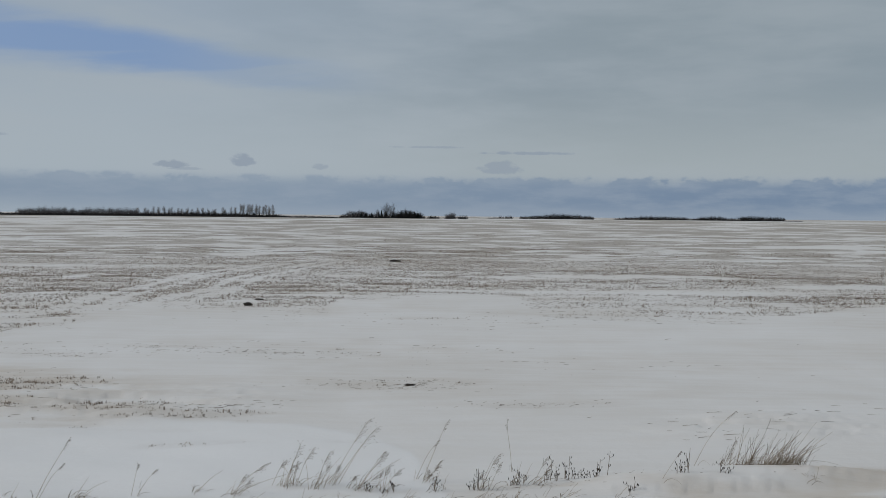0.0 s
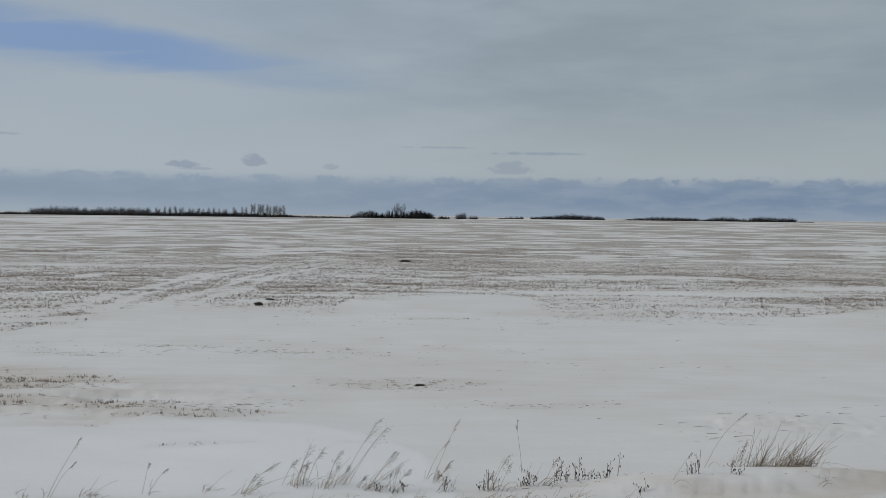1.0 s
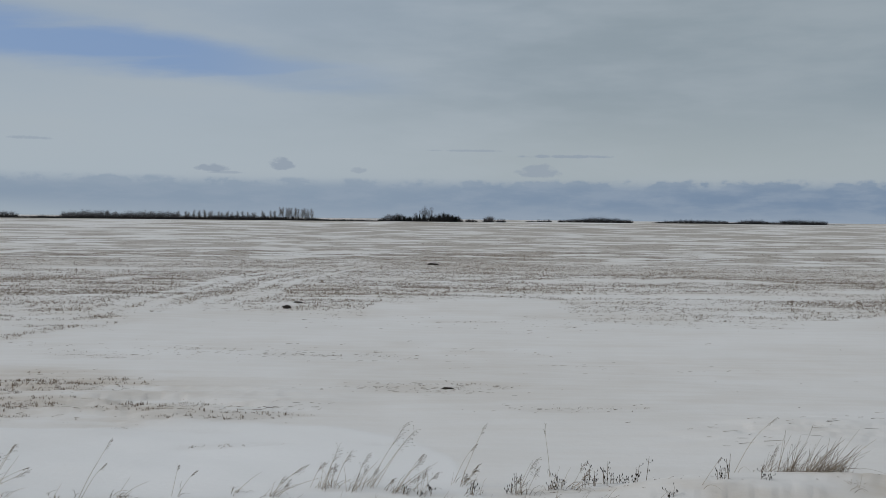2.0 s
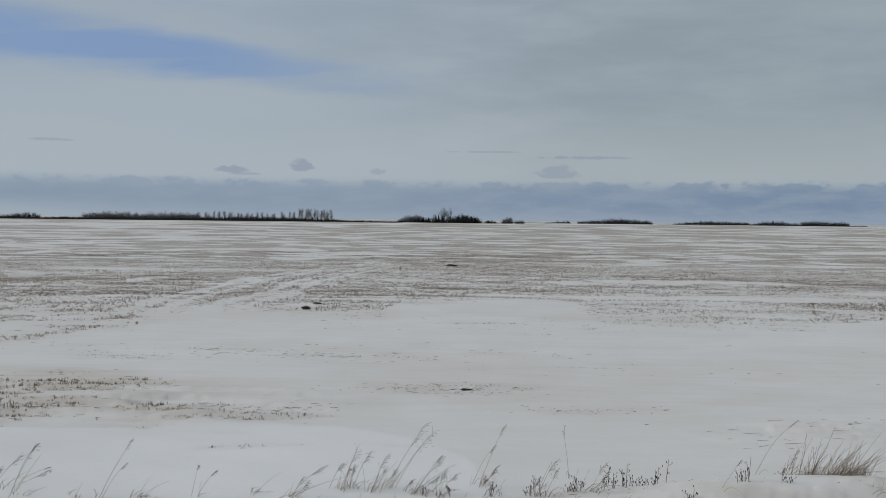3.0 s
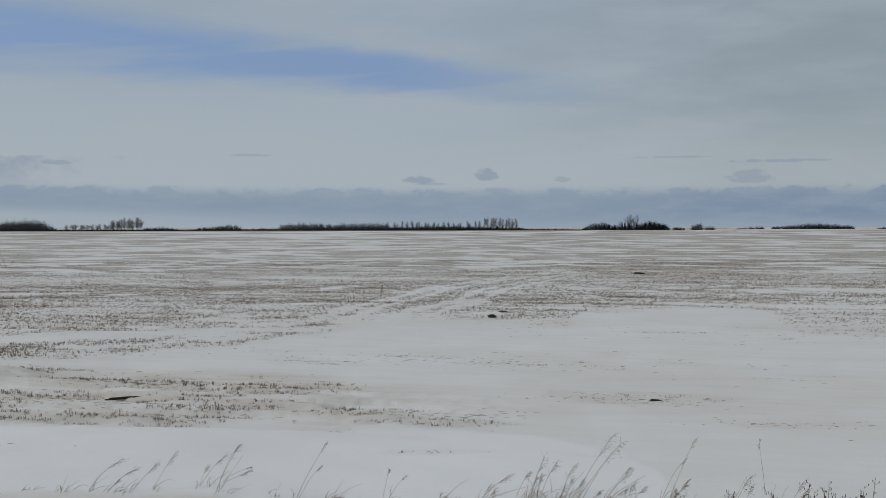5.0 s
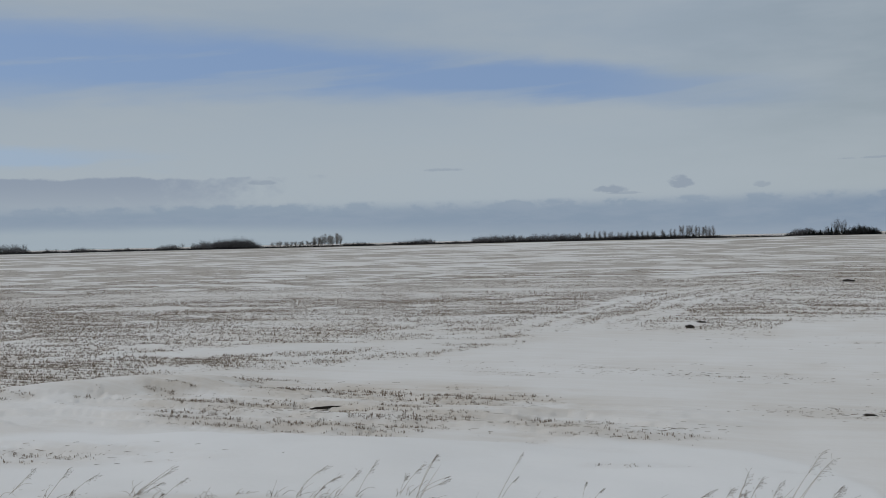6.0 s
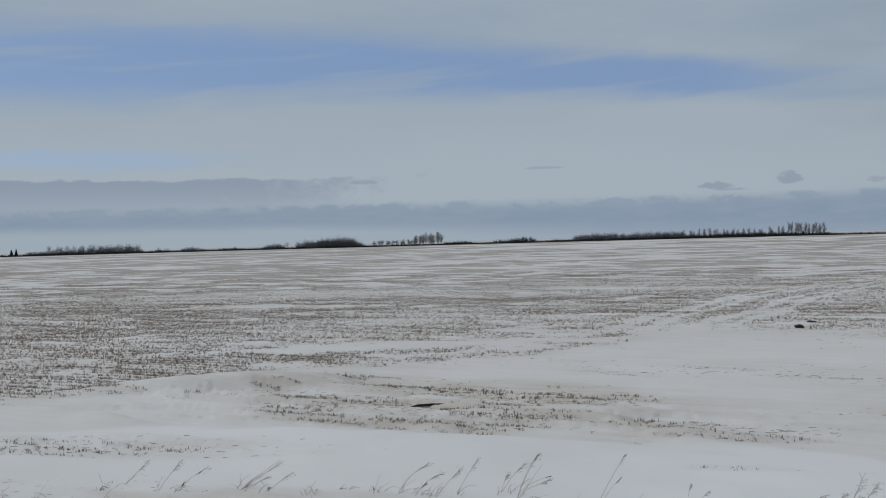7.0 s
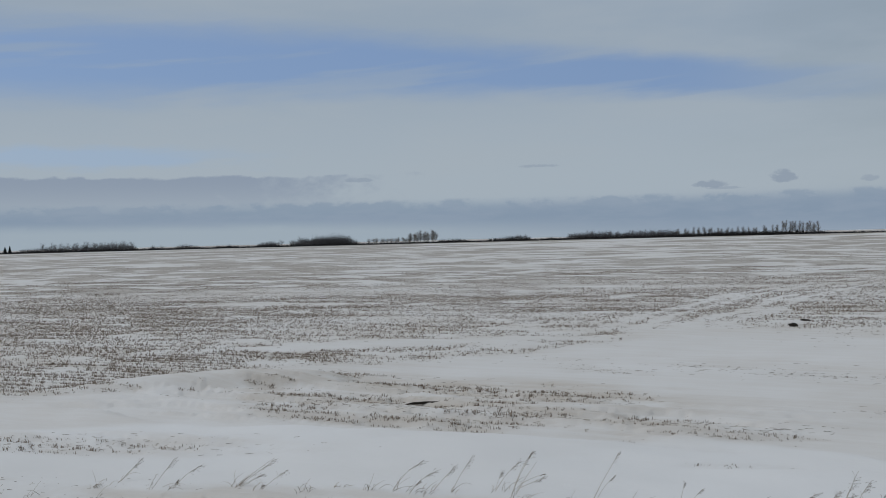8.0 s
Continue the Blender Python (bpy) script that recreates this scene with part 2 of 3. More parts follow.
def drift_height(x, y):
    """Height of the ground."""
    r = np.hypot(x, y)
    s = shoulder(x, y)
    n = fbm(x / 3.1, y / 2.0, 61) - 0.5
    z = 0.75 * smooth(s + n * 0.8, 0.4, 6.5)
    z = z + 0.12 * smooth(blob(x, y, 2.9, 9.55, 1.8, 0.36, 6) + n * 0.5, 1.15, 0.3)
    z = z + (fbm(x / 9, y / 6, 71) - 0.5) * 0.16 * smooth(r, 6, 14) * smooth(r, 300, 60)
    z = z + n * 0.045 * smooth(r, 5, 8) * smooth(r, 120, 30)
    # crusted ledges
    rip = fbm(x / 1.9 + y * 0.15, y / 0.36, 83)
    ripple = smooth(blob(x, y, -8.6, 12.9, 5.6, 2.4, 8) + n, 1.2, 0.6) + 0.7 * smooth(blob(x, y, 4.0, 12.0, 2.2, 0.9, 8) + n, 1.2, 0.5)
    ripple = ripple + 0.6 * smooth(s, -0.1, 0.4) + 0.6 * smooth(blob(x, y, -10.5, 9.2, 3.2, 0.7, 12), 1.1, 0.6)
    z = z + ripple * 0.045 * smooth(rip, 0.47, 0.51) + ripple * 0.03 * smooth(rip, 0.56, 0.60)
    # clean drift in front of the near stubble, and the tongue that runs out from it
    clean = clean_snow(x, y)
    z = z + 0.09 * clean * smooth(fbm(x / 5, y / 3, 91), 0.2, 0.8) * smooth(x, 0.8, -2.5)
    z = z + 0.19 * smooth(blob(x, y, -12.7, 13.9, 3.0, 0.85, 38) + n * 0.8, 1.15, 0.1)
    # stubble stands in shallow troughs
    return z - 0.03 * stubble(x, y) * smooth(r, 90, 40)


def clean_snow(x, y):
    top = np.interp(x, (-16, -12.4, -10, -7.2, -5, -2.5, -1.4, -0.7, -0.2, 0.1, 0.5), (8.3, 9.6, 10.65, 11.3, 11.7, 12.25, 12.05, 11.6, 10.8, 9.4, 7.0))
    return smooth(top - y + (fbm(x / 1.5, y / 1.5, 101, 3) - 0.5) * 0.5, 0.0, 0.35) * smooth(shoulder(x, y), 1.2, 0.2)


def material(name):
    m = bpy.data.materials.new(name)
    m.use_nodes = True
    return m, Nodes(m.node_tree)


def snow_material():
    m, n = material("snowy_field")
    place = n.add("ShaderNodeNewGeometry").outputs["Position"]
    cover = n.add("ShaderNodeAttribute")
    cover.attribute_name = "straw"
    dusty = n.add("ShaderNodeAttribute")
    dusty.attribute_name = "dust"
    coarse, mid, fine = n.noise(place, 0.11, 6, 0.6), n.noise(place, 0.9, 5, 0.6), n.noise(place, 9.0, 5, 0.65)
    snow = n.mix(n.step(coarse, 0.35, 0.65), (0.84, 0.845, 0.855), (0.78, 0.78, 0.78))
    axes = n.add("ShaderNodeSeparateXYZ")
    n.put(axes.inputs[0], place)
    combed = n.noise(n.vec(n.math("MULTIPLY", axes.outputs[0], 0.55), n.math("MULTIPLY", axes.outputs[1], 3.2), 0.0), 1.0, 5, 0.65)
    sand = n.math("MULTIPLY", dusty.outputs["Fac"], n.step(n.math("MULTIPLY_ADD", mid, 0.4, n.math("MULTIPLY", combed, 0.6)), 0.36, 0.64, 0.55, 1.05))
    snow = n.mix(sand, snow, (0.60, 0.55, 0.49))
    straw = n.mix(n.step(fine, 0.3, 0.7), (0.20, 0.163, 0.128), (0.40, 0.345, 0.285))
    amount = n.math("MULTIPLY", cover.outputs["Fac"], n.step(n.math("ADD", n.math("MULTIPLY", mid, 0.5), n.math("MULTIPLY", fine, 0.5)), 0.40, 0.58, 0.12, 1.2), clamp=True)
    # blown streaks of snow and straw on the far field
    remote = n.add("ShaderNodeAttribute")
    remote.attribute_name = "remote"
    lie = n.add("ShaderNodeAttribute")
    lie.attribute_name = "blown"
    comb = n.noise(n.vec(n.math("MULTIPLY", axes.outputs[0], 0.16), n.math("MULTIPLY", axes.outputs[1], 0.45), 5.0), 1.0, 8, 0.72)
    streak = n.step(n.math("MULTIPLY_ADD", n.math("SUBTRACT", comb, 0.5), 0.75, lie.outputs["Fac"]), 0.465, 0.515)
    amount = n.math("MAXIMUM", amount, n.math("MULTIPLY", remote.outputs["Fac"], streak))
    colour = n.mix(amount, snow, straw)
    relief = n.math("ADD", n.math("ADD", n.math("MULTIPLY", fine, 0.35), n.math("MULTIPLY", combed, 0.5)), mid)
    n.surface(colour, 0.62, n.bump(relief, 0.35, 0.05), 0.25)
    return m


def ground():
    az = np.concatenate([np.linspace(-180, -34, 36, endpoint=False), np.linspace(-34, -26, 14, endpoint=False), np.linspace(-26, 58, 480, endpoint=False), np.linspace(58, 70, 20, endpoint=False), np.linspace(70, 180, 28, endpoint=False)])
    r = np.concatenate([[0.4, 1.2, 2.2, 3.2, 4.2, 5.0], 5.6 * 1.0075 ** np.arange(0, 325), 5.6 * 1.0075 ** 324 * 1.013 ** np.arange(1, 345)])
    r = np.append(r[r < 4600], 4700)
    a = np.radians(az)
    X, Y = -np.outer(r, np.sin(a)), np.outer(r, np.cos(a))
    Z = drift_height(X, Y)
    rows, cols = X.shape
    v = np.stack([X, Y, Z], -1).reshape(-1, 3)
    v = np.vstack([v, [[0, 0, 0.75]]])
    i, j = np.meshgrid(np.arange(rows - 1), np.arange(cols), indexing="ij")
    k = (j + 1) % cols
    q = np.stack([i * cols + j, (i + 1) * cols + j, (i + 1) * cols + k, i * cols + k], -1).reshape(-1, 4)[:, ::-1]
    c = np.arange(cols)
    fan = np.stack([np.full(cols, rows * cols), c, (c + 1) % cols], -1)[:, ::-1]
    me = bpy.data.meshes.new("ground")
    me.vertices.add(len(v))
    me.vertices.foreach_set("co", v.ravel())
    loops = np.concatenate([q.ravel(), fan.ravel()])
    me.loops.add(len(loops))
    me.loops.foreach_set("vertex_index", loops)
    starts = np.concatenate([np.arange(len(q)) * 4, len(q) * 4 + np.arange(len(fan)) * 3])
    me.polygons.add(len(starts))
    me.polygons.foreach_set("loop_start", starts)
    me.polygons.foreach_set("use_smooth", np.ones(len(starts), bool))
    me.update(calc_edges=True)
    x, y = v[:, 0], v[:, 1]
    dist = np.hypot(x, y)
    d = stubble(x, y)
    warm = warm_straw(x, y)
    straw = d * (np.interp(dist, (8, 22, 30, 55, 110), (0.22, 0.20, 0.22, 0.24, 0.14)) + 0.20 * warm)
    remote = np.interp(dist, (44, 66, 200, 500, 2000), (0.0, 0.62, 0.70, 0.72, 0.68))
    about = smooth(blob(x, y, -7.9, 13.9, 6.2, 2.9, -6), 1.15, 0.6) + smooth(blob(x, y, -10.5, 9.15, 3.6, 0.75, 12), 1.2, 0.6) + 2.2 * smooth(shoulder(x, y) + (fbm(x / 1.2, y / 0.8, 163) - 0.5) * 0.8, -0.25, 0.15)
    dust = (0.28 + 0.20 * smooth(fbm(x / 4, y / 2.2, 151), 0.35, 0.7) + 0.35 * d) * (1 - clean_snow(x, y)) + 0.40 * about * smooth(fbm(x / 1.3, y / 0.5, 157), 0.3, 0.6)
    for name, value in (("straw", straw), ("dust", np.clip(dust, 0, 1)), ("remote", remote), ("blown", blown(x, y))):
        me.attributes.new(name, "FLOAT", "POINT").data.foreach_set("value", value.astype(np.float32))
    me.materials.append(snow_material())
    return tagged(new("ground", me), "snow-covered prairie field with tan stubble showing through", "ground", kind="structure")


ground()


# ---------------------------------------------------------------- meshes made of many tapered stems
class Stems:
    """Gathers tapered prisms (a start, an end, two radii) and makes one mesh of them."""

    def __init__(self, sides=3):
        self.sides, self.a, self.b, self.ra, self.rb = sides, [], [], [], []

    def add(self, a, b, ra, rb):
        self.a.append(tuple(a)), self.b.append(tuple(b)), self.ra.append(ra), self.rb.append(rb)

    def arrays(self):
        return stem_arrays(np.array(self.a), np.array(self.b), np.array(self.ra), np.array(self.rb), self.sides)


def stem_arrays(a, b, ra, rb, sides=3):
    way = b - a
    way = way / np.maximum(np.linalg.norm(way, axis=1, keepdims=True), 1e-9)
    ref = np.where(np.abs(way[:, 2:3]) > 0.9, np.array([[1.0, 0, 0]]), np.array([[0, 0, 1.0]]))
    u = np.cross(way, ref)
    u /= np.linalg.norm(u, axis=1, keepdims=True)
    w = np.cross(way, u)
    rings = []
    for centre, rad in ((a, ra), (b, rb)):
        for k in range(sides):
            t = 2 * math.pi * k / sides
            rings.append(centre + rad[:, None] * (u * math.cos(t) + w * math.sin(t)))
    v = np.stack(rings, 1).reshape(-1, 3)
    base = np.arange(len(a))[:, None] * 2 * sides
    faces = []
    for k in range(sides):
        n = (k + 1) % sides
        faces.append(np.concatenate([base + k, base + n, base + sides + n, base + sides + k], 1))
    return v, np.stack(faces, 1).reshape(-1, 4)


def mesh_of(name, v, q, mat):
    me = bpy.data.meshes.new(name)
    me.vertices.add(len(v))
    me.vertices.foreach_set("co", np.asarray(v, float).ravel())
    me.loops.add(q.size)
    me.loops.foreach_set("vertex_index", q.ravel())
    me.polygons.add(len(q))
    me.polygons.foreach_set("loop_start", np.arange(len(q)) * q.shape[1])
    me.update(calc_edges=True)
    me.materials.append(mat)
    return me


def part_of(parent, name, v, q, mat, label=""):
    ob = new(name, mesh_of(name, v, q, mat))
    ob.parent = parent
    if label:
        tagged(ob, label)
    return ob


def plant_material(name, dark, light, rough=0.85, scale=3.0):
    m, n = material(name)
    island = n.add("ShaderNodeNewGeometry").outputs["Random Per Island"]
    spot = n.noise(n.add("ShaderNodeTexCoord").outputs["Object"], scale, 3)
    fac = n.math("MULTIPLY_ADD", spot, 0.5, n.math("MULTIPLY", island, 0.6), clamp=True)
    n.surface(n.mix(fac, dark, light), rough, None, 0.15)
    return m


STRAW = plant_material("stubble_straw", (0.085, 0.066, 0.052), (0.35, 0.275, 0.21))
DRY_GRASS = plant_material("dry_grass", (0.20, 0.165, 0.13), (0.50, 0.43, 0.34), scale=20)
SEED = plant_material("seed_heads", (0.085, 0.066, 0.05), (0.26, 0.205, 0.15), scale=30)
# the far trees' haze is put into this bark colour, paler and greyer
HAZY_TWIG = plant_material("hazy_bare_twigs", (0.070, 0.070, 0.074), (0.175, 0.17, 0.172), scale=0.5)
PALE_TWIG = plant_material("pale_poplar_twigs", (0.17, 0.16, 0.15), (0.33, 0.31, 0.29), scale=0.5)
BRUSH = plant_material("dark_brush", (0.018, 0.019, 0.021), (0.055, 0.053, 0.052), scale=0.5)
NEEDLE = plant_material("spruce_needles", (0.010, 0.014, 0.013), (0.028, 0.036, 0.030), scale=0.8)
# near-black, for the lumps on the snow and the weeds' seed knobs
NEAR_BLACK = plant_material("near_black", (0.012, 0.010, 0.009), (0.05, 0.042, 0.034), scale=8)


# ---------------------------------------------------------------- stubble
def stubble_field(name, near, far, count, stalks, thick, tall, seed, label):
    rng = np.random.default_rng(seed)
    az = np.radians(rng.uniform(-27, 58, count))
    r = np.sqrt(rng.uniform(near ** 2, far ** 2, count))
    x, y = -r * np.sin(az), r * np.cos(az)
    gap = 0.34
    across = y - 0.06 * x
    y = y + np.where(rng.random(count) < 0.8, np.round(across / gap) * gap - across + rng.normal(0, 0.035, count), 0)
    keep = rng.random(count) < stubble(x, y) ** 1.15
    x, y = x[keep], y[keep]
    z = drift_height(x, y) - 0.02
    n = len(x)
    thickness = stubble(x, y)
    height = (0.30 + 0.70 * smooth(thickness, 0.05, 0.5)) * tall * rng.uniform(0.45, 1.25, n) * np.interp(np.hypot(x, y), (10, 15, 22, 45), (0.60, 0.62, 0.8, 0.80))
    m = stalks
    px = np.repeat(x, m) + rng.normal(0, 0.017, n * m)
    py = np.repeat(y, m) + rng.normal(0, 0.017, n * m)
    hz = np.repeat(height, m) * rng.uniform(0.5, 1.1, n * m)
    a = np.stack([px, py, np.repeat(z, m)], 1)
    lean = rng.normal(0, 0.13, (n * m, 2)) + np.array([0.04, 0])
    b = a + np.stack([lean[:, 0] * hz, lean[:, 1] * hz, hz], 1)
    w = thick * rng.uniform(0.6, 1.3, n * m)
    v, q = stem_arrays(a, b, w, w * 0.7)
    return tagged(new(name, mesh_of(name, v, q, STRAW)), label, "stubble", kind="stuff")


stubble_field("stubble", 8, 24, 78000, 4, 0.0036, 0.082, 5, "short brown cereal stubble standing out of thin snow")
stubble_field("stubble", 24, 48, 150000, 3, 0.0050, 0.082, 6, "brown cereal stubble in drilled rows in the snowy field")
stubble_field("stubble", 48, 80, 140000, 2, 0.0075, 0.088, 8, "dense grey-brown stubble rows in blown snow")
stubble_field("stubble", 80, 140, 36000, 2, 0.0095, 0.10, 7, "far tan stubble poking through blown snow")


def straw_litter(near, far, count, seed, label):
    """Broken straw lying between the drilled rows."""
    rng = np.random.default_rng(seed)
    az, r = np.radians(rng.uniform(-27, 58, count)), np.sqrt(rng.uniform(near ** 2, far ** 2, count))
    x, y = -r * np.sin(az), r * np.cos(az)
    keep = rng.random(count) < stubble(x, y) * (0.55 + 0.45 * warm_straw(x, y))
    x, y = x[keep], y[keep]
    turn, half = rng.normal(0.06, 0.55, len(x)), rng.uniform(0.02, 0.07, len(x))
    dx, dy = np.cos(turn) * half, np.sin(turn) * half
    a = np.column_stack([x - dx, y - dy, drift_height(x - dx, y - dy) + rng.uniform(0.0, 0.015, len(x))])
    b = np.column_stack([x + dx, y + dy, drift_height(x + dx, y + dy) + rng.uniform(0.0, 0.03, len(x))])
    wide = rng.uniform(0.002, 0.0048, len(x))
    return tagged(new("straw_litter", mesh_of("straw_litter", *stem_arrays(a, b, wide, wide * 0.6), STRAW)), label, "straw", kind="stuff")


straw_litter(17, 36, 24000, 11, "flattened brown straw lying between stubble rows")
straw_litter(36, 62, 20000, 12, "pale flattened straw lying between far stubble rows")


# ---------------------------------------------------------------- far trees
def bare_tree_stems(rng, height, spread, upright, twigs, stem):
    """Trunk and crown of a leafless tree."""
    trunk, crown = Stems(6), Stems(3)
    p, rad = Vector((0, 0, -0.3)), stem
    axis = []
    for i in range(7):
        q = Vector((rng.normal(0, 0.02) * height, rng.normal(0, 0.02) * height, height * 0.92 * (i + 1) / 7)) + Vector((p.x * 0.6, p.y * 0.6, 0))
        trunk.add(p, q, rad, rad * 0.82)
        axis.append(q)
        p, rad = q, rad * 0.82
    for i in range(twigs):
        t = rng.uniform(0.16, 1.0)
        k = min(6, int(t * 7))
        root = axis[k].copy()
        root.z = height * t * 0.92
        turn = rng.uniform(0, 2 * math.pi)
        length = spread * (0.35 + 0.75 * math.sin(math.pi * min(1, 0.18 + 0.8 * t))) * rng.uniform(0.55, 1.1)
        rise = length * (upright + rng.uniform(-0.2, 0.5))
        tip = root + Vector((math.cos(turn) * length, math.sin(turn) * length, rise))
        bend = root.lerp(tip, 0.5) + Vector((0, 0, -0.08 * length))
        thick = (0.022 + stem * 0.2) * (1.15 - 0.7 * t)
        crown.add(root, bend, thick, thick * 0.7)
        crown.add(bend, tip, thick * 0.7, thick * 0.25)
        for j in range(4):
            s = root.lerp(tip, rng.uniform(0.3, 1.0))
            e = s + Vector((rng.normal(0, 0.3), rng.normal(0, 0.3), 0.15 + abs(rng.normal(0, 0.3)) + upright * 0.2)) * length * 0.7
            crown.add(s, e, thick * 0.5, thick * 0.22)
    return trunk, crown


def bare_tree(name, seed, height, spread, upright, twigs, stem, mat, label):
    rng = np.random.default_rng(seed)
    trunk, crown = bare_tree_stems(rng, height, spread, upright, twigs, stem)
    tree = tagged(new(name), label, "tree")
    part_of(tree, "trunk", *trunk.arrays(), mat)
    part_of(tree, "crown", *crown.arrays(), mat)
    return tree


def spruce_tree(seed, height, width):
    rng = np.random.default_rng(seed)
    trunk, crown = Stems(6), Stems(3)
    trunk.add((0, 0, -0.3), (0, 0, height * 0.97), 0.2, 0.03)
    for i in range(34):
        t = i / 33
        z = height * (0.06 + 0.92 * t)
        reach = width * (1 - t) ** 0.85 + 0.12
        for k in range(11):
            turn = rng.uniform(0, 2 * math.pi)
            length = reach * rng.uniform(0.6, 1.1)
            tip = Vector((math.cos(turn) * length, math.sin(turn) * length, z - 0.22 * length + rng.normal(0, 0.1)))
            crown.add((0, 0, z), tip, 0.34 * (1.1 - t) + 0.06, 0.04)
    tree = tagged(new("spruce_tree"), "dark green spruce in the farmyard shelterbelt", "tree")
    part_of(tree, "trunk", *trunk.arrays(), HAZY_TWIG)
    part_of(tree, "crown", *crown.arrays(), NEEDLE)
    return tree


def at_range(az, dist):
    p = heading(az) * dist
    return p.x, p.y


def stand(tree, az, dist, tall, wide, turn):
    x, y = at_range(az, dist)
    return copy_thing(tree, pose(x, y, 0, 0, 0, turn) @ Matrix.Diagonal((wide / tree.scale.x, wide / tree.scale.y, tall / tree.scale.z, 1)))


def put(tree, az, dist, tall=1.0, wide=1.0):
    tree.location = (*at_range(az, dist), 0)
    tree.scale = (wide, wide, tall)
    return tree


def thicket(name, runs, dist, label, mat, seed, step=1.5, upright=0.9):
    """One strip of bare brush. runs: azimuth from, to, height at each end, swell in the middle."""
    rng = np.random.default_rng(seed)
    A, B, RA, RB = [], [], [], []
    low_a, low_b, low_r = [], [], []
    for a0, a1, h0, h1, swell in runs:
        n = max(2, int(abs(a1 - a0) * radians(1) * dist / step))
        for i in range(n):
            t = (i + rng.uniform(0, 1)) / n
            h = (h0 + (h1 - h0) * t + swell * math.sin(math.pi * t)) * rng.uniform(0.86, 1.06)
            d = dist + rng.uniform(-9, 9)
            x, y = at_range(a0 + (a1 - a0) * t, d)
            # limbs fan out to a rounded crown, each ending in a spray of twigs
            h *= 1.15 * (0.86 + 0.3 * grain(np.array([x / 7.0]), np.array([y / 7.0]), seed)[0])
            k = int(10 + 3 * h)
            turn, tilt = rng.uniform(0, 2 * math.pi, k), np.arccos(rng.uniform(0.15, 1.0, k)) * upright
            length = h * rng.uniform(0.55, 0.92, k)
            root = np.stack([x + rng.normal(0, 0.25, k), y + rng.normal(0, 0.25, k), np.full(k, 0.06 * h - 0.2)], 1)
            way = np.stack([np.cos(turn) * np.sin(tilt) * 0.75, np.sin(turn) * np.sin(tilt) * 0.75, np.cos(tilt)], 1)
            tip = root + way * length[:, None]
            A.append(root), B.append(tip)
            RA.append(np.full(k, 0.045 + 0.008 * h)), RB.append(np.full(k, 0.022))
            # dense undergrowth
            k = 9
            foot = np.stack([x + rng.normal(0, 0.8, k), y + rng.normal(0, 0.8, k), np.full(k, -0.2)], 1)
            low_a.append(foot)
            low_b.append(foot + np.stack([rng.normal(0, 0.9, k), rng.normal(0, 0.9, k), 0.2 + min(h, 3.4) * rng.uniform(0.25, 0.52, k)], 1))
            low_r.append(rng.uniform(0.10, 0.26, k))
            k = len(tip)
            m = 5
            start = np.repeat(root, m, 0) + np.repeat(tip - root, m, 0) * rng.uniform(0.45, 1.0, (k * m, 1))
            end = start + rng.normal(0, 0.11, (k * m, 3)) * h + np.array([0, 0, 0.07 * h])
            A.append(start), B.append(end)
            RA.append(np.full(k * m, 0.026 + 0.003 * h)), RB.append(np.full(k * m, 0.012))
    v, q = stem_arrays(np.concatenate(A), np.concatenate(B), np.concatenate(RA), np.concatenate(RB))
    low_r = np.concatenate(low_r)
    v2, q2 = stem_arrays(np.concatenate(low_a), np.concatenate(low_b), low_r, low_r * 0.4)
    me = mesh_of(name, np.vstack([v, v2]), np.vstack([q, q2 + len(v)]), mat)
    me.materials.append(BRUSH)
    me.polygons.foreach_set("material_index", np.repeat([0, 1], [len(q), len(q2)]).astype(np.int32))
    return tagged(new(name, me), label, "bushes", kind="stuff")


# low dark margin along the far edge of the field
thicket("hedgerow", ((54, 27.3, 1.7, 1.8, 0.3), (27.3, 16, 1.6, 2.2, 0.2), (16, 8.6, 2.6, 2.4, 1.0), (8.6, 5.2, 1.7, 1.3, 0.2)), 730,
        "long low dark hedgerow along the snowy field's far edge", BRUSH, 21, 1.0)
# woods, left to right
thicket("brush_belt", ((51.6, 48.0, 3.2, 5.2, 0.6), (48.0, 45.9, 6.0, 4.0, 1.2), (45.2, 44.4, 2.5, 2.5, 1.0), (43.8, 42.6, 3.0, 3.0, 1.0), (41.6, 40.6, 2.2, 2.2, 0.9)), 750,
        "belt of grey leafless brush and trees", HAZY_TWIG, 22, 1.4)
thicket("brush_belt", ((39.4, 38.3, 3.0, 4.2, 0.8), (37.5, 35.9, 4.2, 6.2, 1.0), (36.4, 33.9, 6.4, 3.2, 3.0)), 750,
        "rounded dark bluff of leafless bush", HAZY_TWIG, 23, 1.1)
thicket("brush_belt", ((29.3, 27.6, 3.0, 2.4, 0.4), (26.6, 25.2, 2.4, 3.8, 0.4), (25.4, 24.2, 4.5, 3.4, 1.0), (23.3, 22.7, 1.8, 1.8, 1.0)), 750,
        "low dark bush along the field margin", BRUSH, 24, 1.3)
thicket("brush_belt", ((22.1, 19.0, 4.2, 4.0, 1.6), (19.2, 16.0, 4.6, 4.6, 1.2), (16.0, 10.2, 3.4, 3.0, 0.4), (9.2, 8.0, 3.4, 1.4, 0.2)), 755,
        "dense grey belt of leafless trees and bush", HAZY_TWIG, 25, 1.2)
